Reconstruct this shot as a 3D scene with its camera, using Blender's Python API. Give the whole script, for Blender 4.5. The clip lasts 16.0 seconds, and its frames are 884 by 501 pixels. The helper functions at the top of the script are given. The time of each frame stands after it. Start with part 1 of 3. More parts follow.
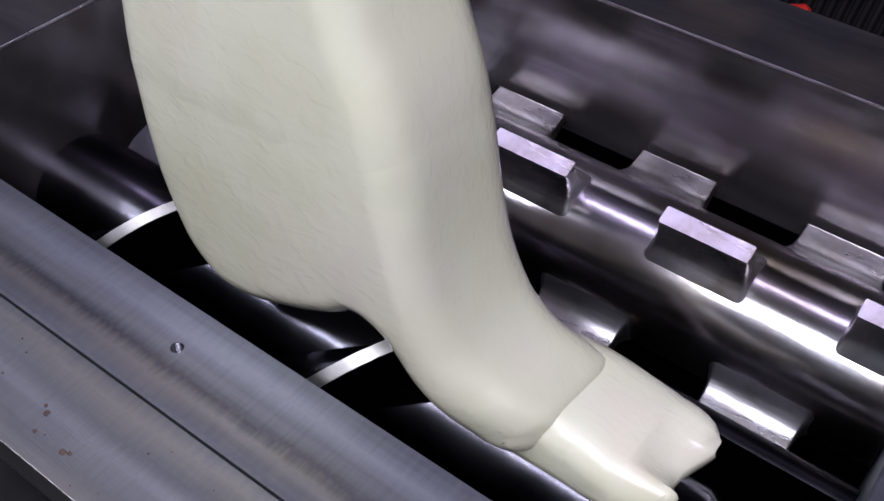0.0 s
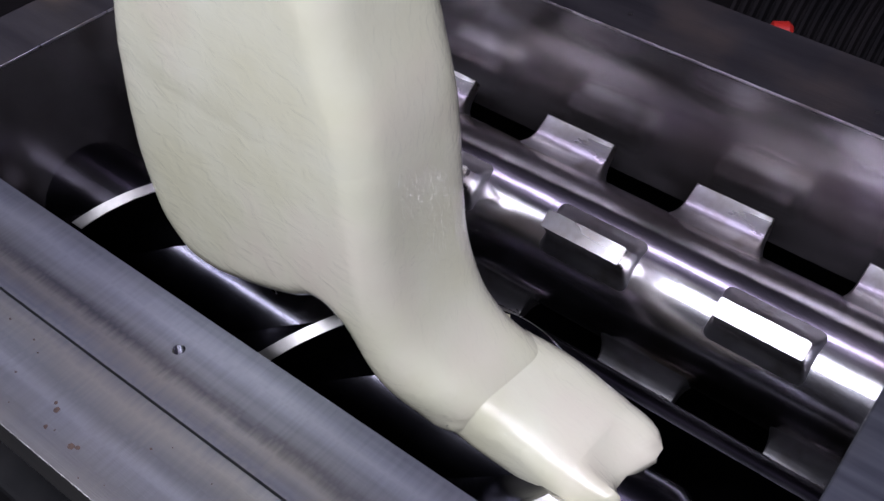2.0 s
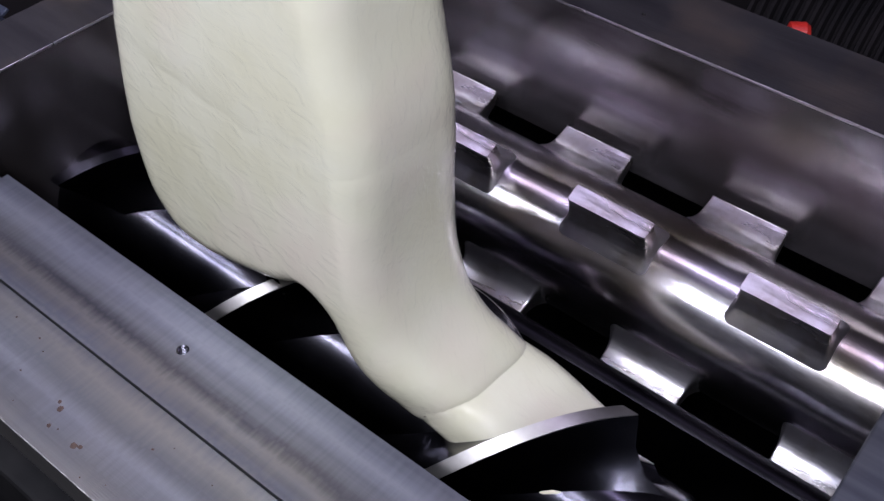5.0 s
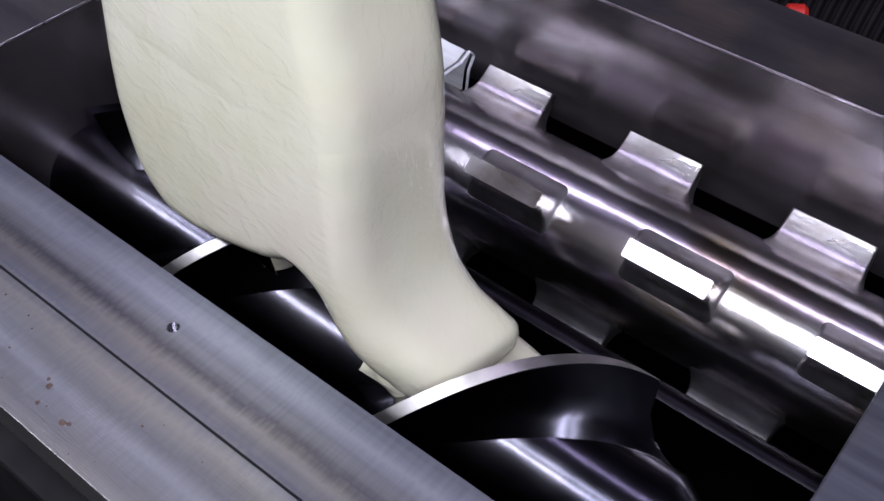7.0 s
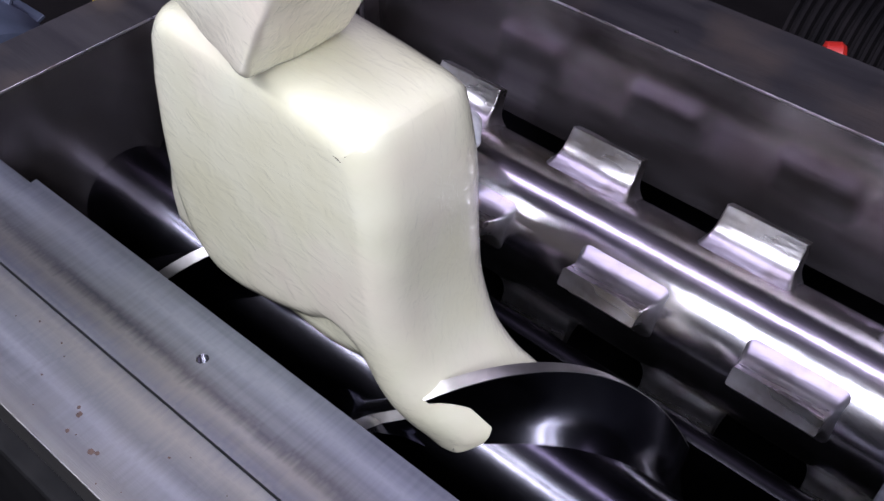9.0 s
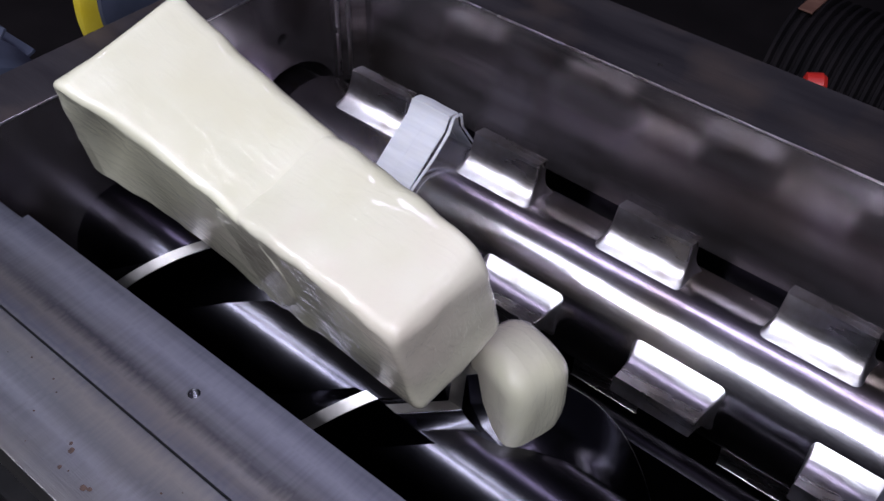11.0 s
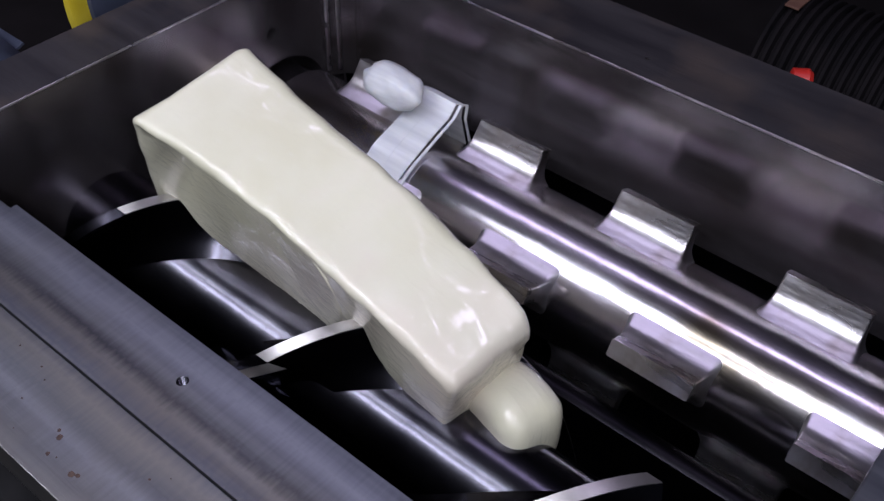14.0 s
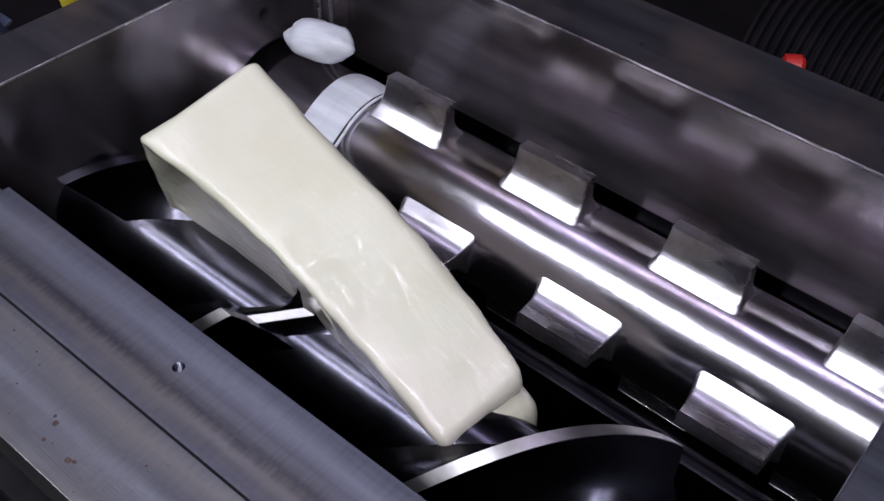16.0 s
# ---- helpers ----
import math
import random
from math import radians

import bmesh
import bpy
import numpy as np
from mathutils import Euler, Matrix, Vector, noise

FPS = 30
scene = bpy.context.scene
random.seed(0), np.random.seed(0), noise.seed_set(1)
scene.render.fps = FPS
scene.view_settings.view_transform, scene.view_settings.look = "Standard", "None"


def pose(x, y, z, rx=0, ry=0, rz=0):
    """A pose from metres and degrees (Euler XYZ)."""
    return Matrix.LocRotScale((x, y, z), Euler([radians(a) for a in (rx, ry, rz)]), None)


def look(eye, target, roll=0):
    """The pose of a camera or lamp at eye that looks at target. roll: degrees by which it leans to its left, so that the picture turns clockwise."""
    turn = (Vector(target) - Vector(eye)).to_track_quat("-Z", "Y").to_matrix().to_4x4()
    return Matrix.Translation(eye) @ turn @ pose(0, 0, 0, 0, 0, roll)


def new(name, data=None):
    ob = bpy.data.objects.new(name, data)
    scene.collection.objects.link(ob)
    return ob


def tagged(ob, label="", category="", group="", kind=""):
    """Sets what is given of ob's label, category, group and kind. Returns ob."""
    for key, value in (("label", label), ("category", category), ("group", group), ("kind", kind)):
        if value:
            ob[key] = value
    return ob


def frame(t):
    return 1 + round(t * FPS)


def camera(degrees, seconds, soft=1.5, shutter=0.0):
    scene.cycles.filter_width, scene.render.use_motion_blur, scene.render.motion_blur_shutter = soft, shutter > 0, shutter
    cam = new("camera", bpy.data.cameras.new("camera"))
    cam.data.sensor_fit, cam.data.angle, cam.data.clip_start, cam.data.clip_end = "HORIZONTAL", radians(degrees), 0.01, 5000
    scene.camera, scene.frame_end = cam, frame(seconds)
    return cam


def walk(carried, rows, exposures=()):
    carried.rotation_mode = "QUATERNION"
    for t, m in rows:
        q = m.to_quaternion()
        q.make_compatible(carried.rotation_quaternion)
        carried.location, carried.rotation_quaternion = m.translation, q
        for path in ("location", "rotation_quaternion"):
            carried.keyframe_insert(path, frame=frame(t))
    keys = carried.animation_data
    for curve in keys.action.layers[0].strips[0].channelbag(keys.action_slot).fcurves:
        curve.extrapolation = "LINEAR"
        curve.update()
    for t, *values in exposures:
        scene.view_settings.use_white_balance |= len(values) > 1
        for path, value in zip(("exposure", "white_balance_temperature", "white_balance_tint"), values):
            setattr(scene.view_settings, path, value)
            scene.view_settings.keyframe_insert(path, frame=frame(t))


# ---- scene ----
cam = camera(47.2, 16.0)
PATH = [
    (0, (0.596, -0.375, 0.797), (-0.232, 0.778, -0.612), 1.7),
    (0.5, (0.612, -0.381, 0.811), (-0.212, 0.777, -0.595), 2.1),
    (1, (0.62, -0.394, 0.821), (-0.204, 0.796, -0.559), 2.8),
    (1.5, (0.613, -0.405, 0.835), (-0.188, 0.76, -0.58), 3.0),
    (2, (0.632, -0.395, 0.854), (-0.199, 0.752, -0.558), 2.1),
    (2.5, (0.645, -0.384, 0.86), (-0.198, 0.758, -0.549), 1.9),
    (3, (0.641, -0.381, 0.874), (-0.222, 0.758, -0.526), 1.7),
    (3.5, (0.652, -0.382, 0.87), (-0.235, 0.743, -0.525), 1.0),
    (4, (0.644, -0.377, 0.867), (-0.223, 0.75, -0.54), 1.4),
    (4.2, (0.638, -0.375, 0.865), (-0.226, 0.741, -0.552), 1.4),
    (6.5, (0.648, -0.378, 0.844), (-0.203, 0.737, -0.582), 1.7),
    (7, (0.649, -0.376, 0.839), (-0.202, 0.733, -0.592), 1.6),
    (7.5, (0.646, -0.384, 0.839), (-0.228, 0.715, -0.585), 1.3),
    (8, (0.632, -0.389, 0.847), (-0.22, 0.713, -0.588), 1.8),
    (8.5, (0.643, -0.364, 0.851), (-0.271, 0.714, -0.564), 0.9),
    (11, (0.643, -0.367, 0.874), (-0.277, 0.761, -0.498), 1.4),
    (11.5, (0.652, -0.365, 0.872), (-0.27, 0.772, -0.491), 1.4),
    (12, (0.65, -0.375, 0.872), (-0.261, 0.769, -0.493), 1.7),
    (12.5, (0.644, -0.385, 0.882), (-0.258, 0.769, -0.48), 2.3),
    (13, (0.657, -0.386, 0.869), (-0.267, 0.769, -0.476), 1.5),
    (13.5, (0.663, -0.383, 0.865), (-0.255, 0.768, -0.489), 1.5),
    (14, (0.654, -0.377, 0.867), (-0.252, 0.766, -0.501), 2.0),
    (14.5, (0.642, -0.378, 0.878), (-0.258, 0.753, -0.504), 2.2),
    (15, (0.654, -0.375, 0.867), (-0.247, 0.764, -0.508), 1.9),
    (15.5, (0.658, -0.377, 0.865), (-0.234, 0.76, -0.517), 1.9),
    (16, (0.637, -0.38, 0.877), (-0.222, 0.759, -0.525), 3.4),
]
walk(cam, [(t, look(eye, target, roll)) for t, eye, target, roll in PATH], exposures=[(t, e, 6200, 14) for t, e in ((0, -0.02), (3.5, 0.06), (7, 0.36), (8.5, 0.52), (11, -0.24), (14.5, -0.28), (16, -0.28))])


# ---- world and light ----
world = bpy.data.worlds.new("workshop_dim")
world.use_nodes = True
world.node_tree.nodes["Background"].inputs[0].default_value = (0.42, 0.40, 0.52, 1)
world.node_tree.nodes["Background"].inputs[1].default_value = 0.006
scene.world = world


def tube_lamp(name, x, y, z, tilt, length, width, watts, colour):
    """A long ceiling tube along x, aimed down and turned by tilt about x."""
    data = bpy.data.lights.new(name, "AREA")
    data.shape, data.size, data.size_y, data.energy, data.color = "RECTANGLE", length, width, watts, colour
    ob = new(name, data)
    ob.matrix_world = pose(x, y, z, tilt)
    return ob


# workshop tubes: a pair behind the operator's place, one over the hopper
tube_lamp("ceiling_tube", 0.50, -1.05, 1.80, 38, 5.6, 0.12, 76, (0.89, 0.90, 1.0))
tube_lamp("ceiling_tube", 0.50, -0.62, 2.05, 26, 5.6, 0.12, 44, (0.89, 0.90, 1.0))
tube_lamp("ceiling_tube", -0.50, 0.95, 2.35, -6, 4.2, 0.12, 17, (0.80, 0.70, 1.0))


# ---- materials ----
def material(name, colour, rough=0.5, metal=0.0, colour2=None, scale=8.0, stretch=(1, 1, 1), bump=0.0, bump_scale=60.0, rough_var=0.0,
             subsurface=0.0, coat=0.0, stain=None, stain_scale=3.0, gloss=0.5):
    """A principled material with two scales of variation, in object space."""
    m = bpy.data.materials.new(name)
    m.use_nodes = True
    nt = m.node_tree
    b = nt.nodes["Principled BSDF"]
    b.inputs["Roughness"].default_value = rough
    b.inputs["Metallic"].default_value = metal
    b.inputs["Specular IOR Level"].default_value = gloss
    b.inputs["Coat Weight"].default_value = coat
    b.inputs["Coat Roughness"].default_value = 0.10
    co = nt.nodes.new("ShaderNodeTexCoord")
    mp = nt.nodes.new("ShaderNodeMapping")
    mp.inputs["Scale"].default_value = stretch
    nt.links.new(co.outputs["Object"], mp.inputs[0])
    n1 = nt.nodes.new("ShaderNodeTexNoise")
    n1.inputs["Scale"].default_value, n1.inputs["Detail"].default_value = scale, 6
    nt.links.new(mp.outputs[0], n1.inputs["Vector"])
    ramp = nt.nodes.new("ShaderNodeValToRGB")
    ramp.color_ramp.elements[0].position, ramp.color_ramp.elements[1].position = 0.35, 0.68
    ramp.color_ramp.elements[0].color = (*colour, 1)
    ramp.color_ramp.elements[1].color = (*(colour2 or [c * 1.15 for c in colour]), 1)
    nt.links.new(n1.outputs["Fac"], ramp.inputs[0])
    out = ramp.outputs[0]
    if stain:
        n2 = nt.nodes.new("ShaderNodeTexNoise")
        n2.inputs["Scale"].default_value, n2.inputs["Detail"].default_value = stain_scale, 4
        nt.links.new(co.outputs["Object"], n2.inputs["Vector"])
        r2 = nt.nodes.new("ShaderNodeValToRGB")
        r2.color_ramp.elements[0].position, r2.color_ramp.elements[1].position = 0.48, 0.72
        nt.links.new(n2.outputs["Fac"], r2.inputs[0])
        mix = nt.nodes.new("ShaderNodeMixRGB")
        mix.inputs[2].default_value = (*stain, 1)
        nt.links.new(r2.outputs[0], mix.inputs[0])
        nt.links.new(out, mix.inputs[1])
        out = mix.outputs[0]
    nt.links.new(out, b.inputs["Base Color"])
    if subsurface:
        b.inputs["Subsurface Weight"].default_value = subsurface
        b.inputs["Subsurface Radius"].default_value = (1.0, 0.8, 0.5)
        b.inputs["Subsurface Scale"].default_value = 0.03
    if rough_var:
        mr = nt.nodes.new("ShaderNodeMapRange")
        mr.inputs[3].default_value, mr.inputs[4].default_value = max(rough - rough_var, 0.04), rough + rough_var
        nt.links.new(n1.outputs["Fac"], mr.inputs[0])
        nt.links.new(mr.outputs[0], b.inputs["Roughness"])
    if bump:
        n3 = nt.nodes.new("ShaderNodeTexNoise")
        n3.inputs["Scale"].default_value, n3.inputs["Detail"].default_value = bump_scale, 5
        nt.links.new(mp.outputs[0], n3.inputs["Vector"])
        bp = nt.nodes.new("ShaderNodeBump")
        bp.inputs["Strength"].default_value, bp.inputs["Distance"].default_value = bump, 0.004
        nt.links.new(n3.outputs["Fac"], bp.inputs["Height"])
        nt.links.new(bp.outputs[0], b.inputs["Normal"])
    return m


M_PLATE = material("ground_steel_plate", (0.085, 0.09, 0.112), 0.38, 0.85, (0.29, 0.305, 0.33), 5, (0.35, 11, 1), 0.14, 90, 0.12, stain=(0.21, 0.20, 0.18), stain_scale=4)


def banded(m):
    """Tan, blue-grey and dark colour bands along the plates, ragged by short scratches across them."""
    nt = m.node_tree
    b, co = nt.nodes["Principled BSDF"], nt.nodes["Texture Coordinate"]
    base = b.inputs["Base Color"].links[0].from_socket
    xyz = nt.nodes.new("ShaderNodeSeparateXYZ")
    nt.links.new(co.outputs["Object"], xyz.inputs[0])
    height = xyz.outputs["Y"]
    for scale, stretch, amount in ((3.0, (1, 0.5, 1), 0.030), (1.0, (170, 9, 1), 0.020)):
        mp = nt.nodes.new("ShaderNodeMapping")
        mp.inputs["Scale"].default_value = stretch
        nt.links.new(co.outputs["Object"], mp.inputs[0])
        n = nt.nodes.new("ShaderNodeTexNoise")
        n.inputs["Scale"].default_value, n.inputs["Detail"].default_value = scale, 4
        nt.links.new(mp.outputs[0], n.inputs["Vector"])
        shift = nt.nodes.new("ShaderNodeMath")
        shift.operation = "MULTIPLY_ADD"
        shift.inputs[1].default_value = amount
        nt.links.new(n.outputs["Fac"], shift.inputs[0])
        nt.links.new(height, shift.inputs[2])
        height = shift.outputs[0]
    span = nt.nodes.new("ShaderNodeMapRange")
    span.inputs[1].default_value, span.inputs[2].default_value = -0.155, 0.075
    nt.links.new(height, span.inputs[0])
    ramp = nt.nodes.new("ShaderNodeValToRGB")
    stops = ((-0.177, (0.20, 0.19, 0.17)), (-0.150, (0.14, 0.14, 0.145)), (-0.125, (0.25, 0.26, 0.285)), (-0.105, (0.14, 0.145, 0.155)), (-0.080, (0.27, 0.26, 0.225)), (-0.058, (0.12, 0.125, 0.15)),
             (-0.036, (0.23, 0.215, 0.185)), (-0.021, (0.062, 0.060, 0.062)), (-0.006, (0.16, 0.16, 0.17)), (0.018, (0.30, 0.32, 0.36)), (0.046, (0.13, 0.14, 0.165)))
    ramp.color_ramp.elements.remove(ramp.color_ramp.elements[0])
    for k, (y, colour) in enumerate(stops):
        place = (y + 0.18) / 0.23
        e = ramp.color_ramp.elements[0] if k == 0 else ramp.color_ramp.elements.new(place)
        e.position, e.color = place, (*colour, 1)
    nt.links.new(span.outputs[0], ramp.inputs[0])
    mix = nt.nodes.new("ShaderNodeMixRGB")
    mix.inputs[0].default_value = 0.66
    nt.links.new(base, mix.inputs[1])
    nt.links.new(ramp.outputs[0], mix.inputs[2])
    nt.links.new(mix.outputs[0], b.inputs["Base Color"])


banded(M_PLATE)
M_WALL = material("oily_brown_steel", (0.10, 0.088, 0.090), 0.24, 0.85, (0.31, 0.285, 0.305), 6, (0.35, 1, 2.6), 0.26, 13, 0.09, stain=(0.08, 0.064, 0.056), stain_scale=5)
M_TOP = material("dull_dark_flange", (0.022, 0.020, 0.024), 0.5, 0.2, (0.044, 0.040, 0.044), 7, (0.5, 3, 1), 0.2, 40, 0.1, stain=(0.07, 0.055, 0.05), stain_scale=6, gloss=0.25)
# bore steel coloured nearly black to hold the deep shade under rotor and screw
M_BORE = material("shaded_bore_steel", (0.008, 0.008, 0.010), 0.36, 1.0, (0.018, 0.017, 0.020), 9, (1, 1, 1), 0.05, 60, 0.1)
M_ROTOR = material("polished_rotor_steel", (0.66, 0.63, 0.68), 0.21, 1.0, (0.80, 0.77, 0.81), 5, (0.6, 2, 2), 0.16, 14, 0.08, stain=(0.34, 0.29, 0.22), stain_scale=5)
M_TOOTH = material("ground_tooth_steel", (0.64, 0.62, 0.65), 0.30, 1.0, (0.78, 0.76, 0.78), 14, (0.5, 2, 2), 0.30, 22, 0.12, stain=(0.42, 0.38, 0.34), stain_scale=16)
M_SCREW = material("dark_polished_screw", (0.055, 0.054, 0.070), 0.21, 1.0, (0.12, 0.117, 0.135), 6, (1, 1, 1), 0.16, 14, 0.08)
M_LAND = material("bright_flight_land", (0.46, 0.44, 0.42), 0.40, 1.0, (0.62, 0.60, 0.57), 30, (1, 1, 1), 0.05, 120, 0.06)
M_RUBBER = material("cream_rubber", (0.72, 0.695, 0.50), 0.42, 0.0, (0.80, 0.785, 0.62), 6, (1, 1, 1), 0.05, 30, 0.08, coat=1.0, stain=(0.77, 0.69, 0.56), stain_scale=5)
coat = M_RUBBER.node_tree
cn, cb = coat.nodes.new("ShaderNodeTexNoise"), coat.nodes.new("ShaderNodeBump")
cn.inputs["Scale"].default_value, cn.inputs["Detail"].default_value, cn.inputs["Distortion"].default_value = 95, 4, 0.8
cb.inputs["Strength"].default_value, cb.inputs["Distance"].default_value = 0.45, 0.0020
cm = coat.nodes.new("ShaderNodeMapping")
cm.inputs["Scale"].default_value = (0.30, 1.0, 0.6)
coat.links.new(coat.nodes["Texture Coordinate"].outputs["Object"], cm.inputs[0])
coat.links.new(cm.outputs[0], cn.inputs["Vector"])
coat.nodes["Principled BSDF"].inputs["Coat Roughness"].default_value = 0.05
coat.nodes["Principled BSDF"].inputs["Coat IOR"].default_value = 1.6
cr = coat.nodes.new("ShaderNodeValToRGB")
cr.color_ramp.elements[0].position, cr.color_ramp.elements[1].position = 0.44, 0.70
coat.links.new(cn.outputs["Fac"], cr.inputs[0])
coat.links.new(cr.outputs[0], cb.inputs["Height"])
coat.links.new(cb.outputs[0], coat.nodes["Principled BSDF"].inputs["Coat Normal"])
M_STRIP = material("stretched_white_rubber", (0.56, 0.57, 0.59), 0.42, 0.0, (0.80, 0.81, 0.82), 14, (0.3, 3, 3), 0.2, 50, 0.05, subsurface=0.2)
M_RUST = material("brown_rust_pit", (0.05, 0.03, 0.025), 0.8, 0.0, (0.10, 0.06, 0.045), 200)
M_BLACK = material("sooty_black_steel", (0.012, 0.012, 0.013), 0.7, 0.0, (0.025, 0.024, 0.025), 7, (1, 1, 1), 0.1, 40, gloss=0.1)
M_ROOM = material("dark_workshop_wall", (0.06, 0.055, 0.065), 0.9, 0.0, (0.08, 0.075, 0.085), 2, gloss=0.1)
M_CEIL = material("grey_ceiling_sheet", (0.16, 0.16, 0.18), 0.8, 0.0, (0.20, 0.20, 0.22), 2)
M_YELLOW = material("yellow_guard_paint", (0.62, 0.47, 0.02), 0.45, 0.0, (0.70, 0.56, 0.05), 20)
M_BLUE = material("blue_grey_machine_paint", (0.05, 0.06, 0.09), 0.35, 0.1, (0.09, 0.10, 0.15), 9, bump=0.1)
M_RED = material("red_plastic_cap", (0.45, 0.02, 0.015), 0.4, 0.0, (0.55, 0.03, 0.02), 15)
M_HOSE = material("black_ribbed_hose", (0.004, 0.0036, 0.0045), 0.8, 0.0, (0.010, 0.008, 0.009), 12, bump=0.3, gloss=0.1)
M_FLOOR = material("oily_concrete", (0.012, 0.0105, 0.011), 0.8, 0.0, (0.02, 0.017, 0.018), 3, bump=0.1, gloss=0.1)


# ---- helpers of this scene ----
def part(name, bm, mat, parent=None, label="", smooth=False):
    me = bpy.data.meshes.new(name)
    bmesh.ops.recalc_face_normals(bm, faces=bm.faces)
    if smooth:
        for f in bm.faces:
            f.smooth = len(f.verts) < 20
    bm.to_mesh(me)
    bm.free()
    me.materials.append(mat)
    ob = new(name, me)
    if smooth:
        me.set_sharp_from_angle(angle=radians(38))
    if parent:
        ob.parent = parent
    if label:
        tagged(ob, label)
    return ob


def box(x0, x1, y0, y1, z0, z1, bevel=0.0, seg=2):
    bm = bmesh.new()
    bmesh.ops.create_cube(bm, size=1)
    for v in bm.verts:
        v.co = Vector(((x0 + x1) / 2 + v.co.x * (x1 - x0), (y0 + y1) / 2 + v.co.y * (y1 - y0), (z0 + z1) / 2 + v.co.z * (z1 - z0)))
    if bevel:
        bmesh.ops.bevel(bm, geom=bm.edges[:], offset=bevel, segments=seg, affect="EDGES", profile=0.5)
    return bm


def extrude_x(profile, x0, x1, bevel=0.0):
    """A solid from a closed profile of (y, z), from x0 to x1."""
    bm = bmesh.new()
    a = [bm.verts.new((x0, y, z)) for y, z in profile]
    b = [bm.verts.new((x1, y, z)) for y, z in profile]
    n = len(profile)
    for i in range(n):
        bm.faces.new((a[i], a[(i + 1) % n], b[(i + 1) % n], b[i]))
    bm.faces.new(a[::-1])
    bm.faces.new(b)
    if bevel:
        ends = [e for e in bm.edges if len(e.link_faces) == 2 and any(len(f.verts) == n and n > 4 for f in e.link_faces)]
        bmesh.ops.bevel(bm, geom=ends, offset=bevel, segments=2, affect="EDGES", profile=0.5)
    return bm


def lathe_x(rings, seg=64):
    """A turned solid about the x axis from (x, radius) pairs, capped."""
    bm = bmesh.new()
    loops = []
    for x, r in rings:
        loops.append([bm.verts.new((x, r * math.cos(2 * math.pi * i / seg), r * math.sin(2 * math.pi * i / seg))) for i in range(seg)])
    for p, q in zip(loops, loops[1:]):
        for i in range(seg):
            bm.faces.new((p[i], p[(i + 1) % seg], q[(i + 1) % seg], q[i]))
    bm.faces.new(loops[0])
    bm.faces.new(loops[-1][::-1])
    return bm


# ---- setting ----
X0, X1 = -0.591, 0.622          # inner faces of the two end walls
YL, YW = 0.05, 0.853            # inner faces of the long walls
RY, RZ, RT = 0.6845, -0.293, 0.1719     # toothed rotor: axis and tip radius
SY, SZ, ST = 0.28, -0.293, 0.172       # feed screw: axis and tip radius

floor = tagged(part("floor", box(-4, 4, -4, 4, -1.1, -1.0), M_FLOOR), "dark oily concrete workshop floor", "floor", kind="structure")
for nm, b in (("wall_west", (-4.1, -4, -4, 4, -1, 3)), ("wall_east", (4, 4.1, -4, 4, -1, 3)), ("wall_south", (-4, 4, -4.1, -4, -1, 3)), ("wall_north", (-4, 4, 4, 4.1, -1, 3))):
    tagged(part(nm, box(*b), M_ROOM), "dark unlit workshop wall", "wall", kind="structure")
tagged(part("ceiling", box(-4, 4, -4, 4, 3, 3.1), M_CEIL), "dark workshop ceiling", "ceiling", kind="structure")


def arc(cy, cz, r, a0, a1, n=18):
    return [(cy + r * math.cos(radians(a0 + (a1 - a0) * i / n)), cz + r * math.sin(radians(a0 + (a1 - a0) * i / n))) for i in range(n + 1)]


def holed_plate(x0, x1, y0, y1, thick, holes, seg=28):
    """A plate in x and y with its top at z = 0 and round holes (x, y, r) through it."""
    bm = bmesh.new()
    loops = [[(x0, y0), (x1, y0), (x1, y1), (x0, y1)]]
    for hx, hy, r in holes:
        loops.append([(hx + r * math.cos(2 * math.pi * k / seg), hy + r * math.sin(2 * math.pi * k / seg)) for k in range(seg)])
    edges = []
    for loop in loops:
        top = [bm.verts.new((x, y, 0)) for x, y in loop]
        low = [bm.verts.new((x, y, -thick)) for x, y in loop]
        n = len(loop)
        for k in range(n):
            edges.append(bm.edges.new((top[k], top[(k + 1) % n])))
            bm.faces.new((top[k], top[(k + 1) % n], low[(k + 1) % n], low[k]))
    bmesh.ops.triangle_fill(bm, edges=edges, use_beauty=True)
    return bm


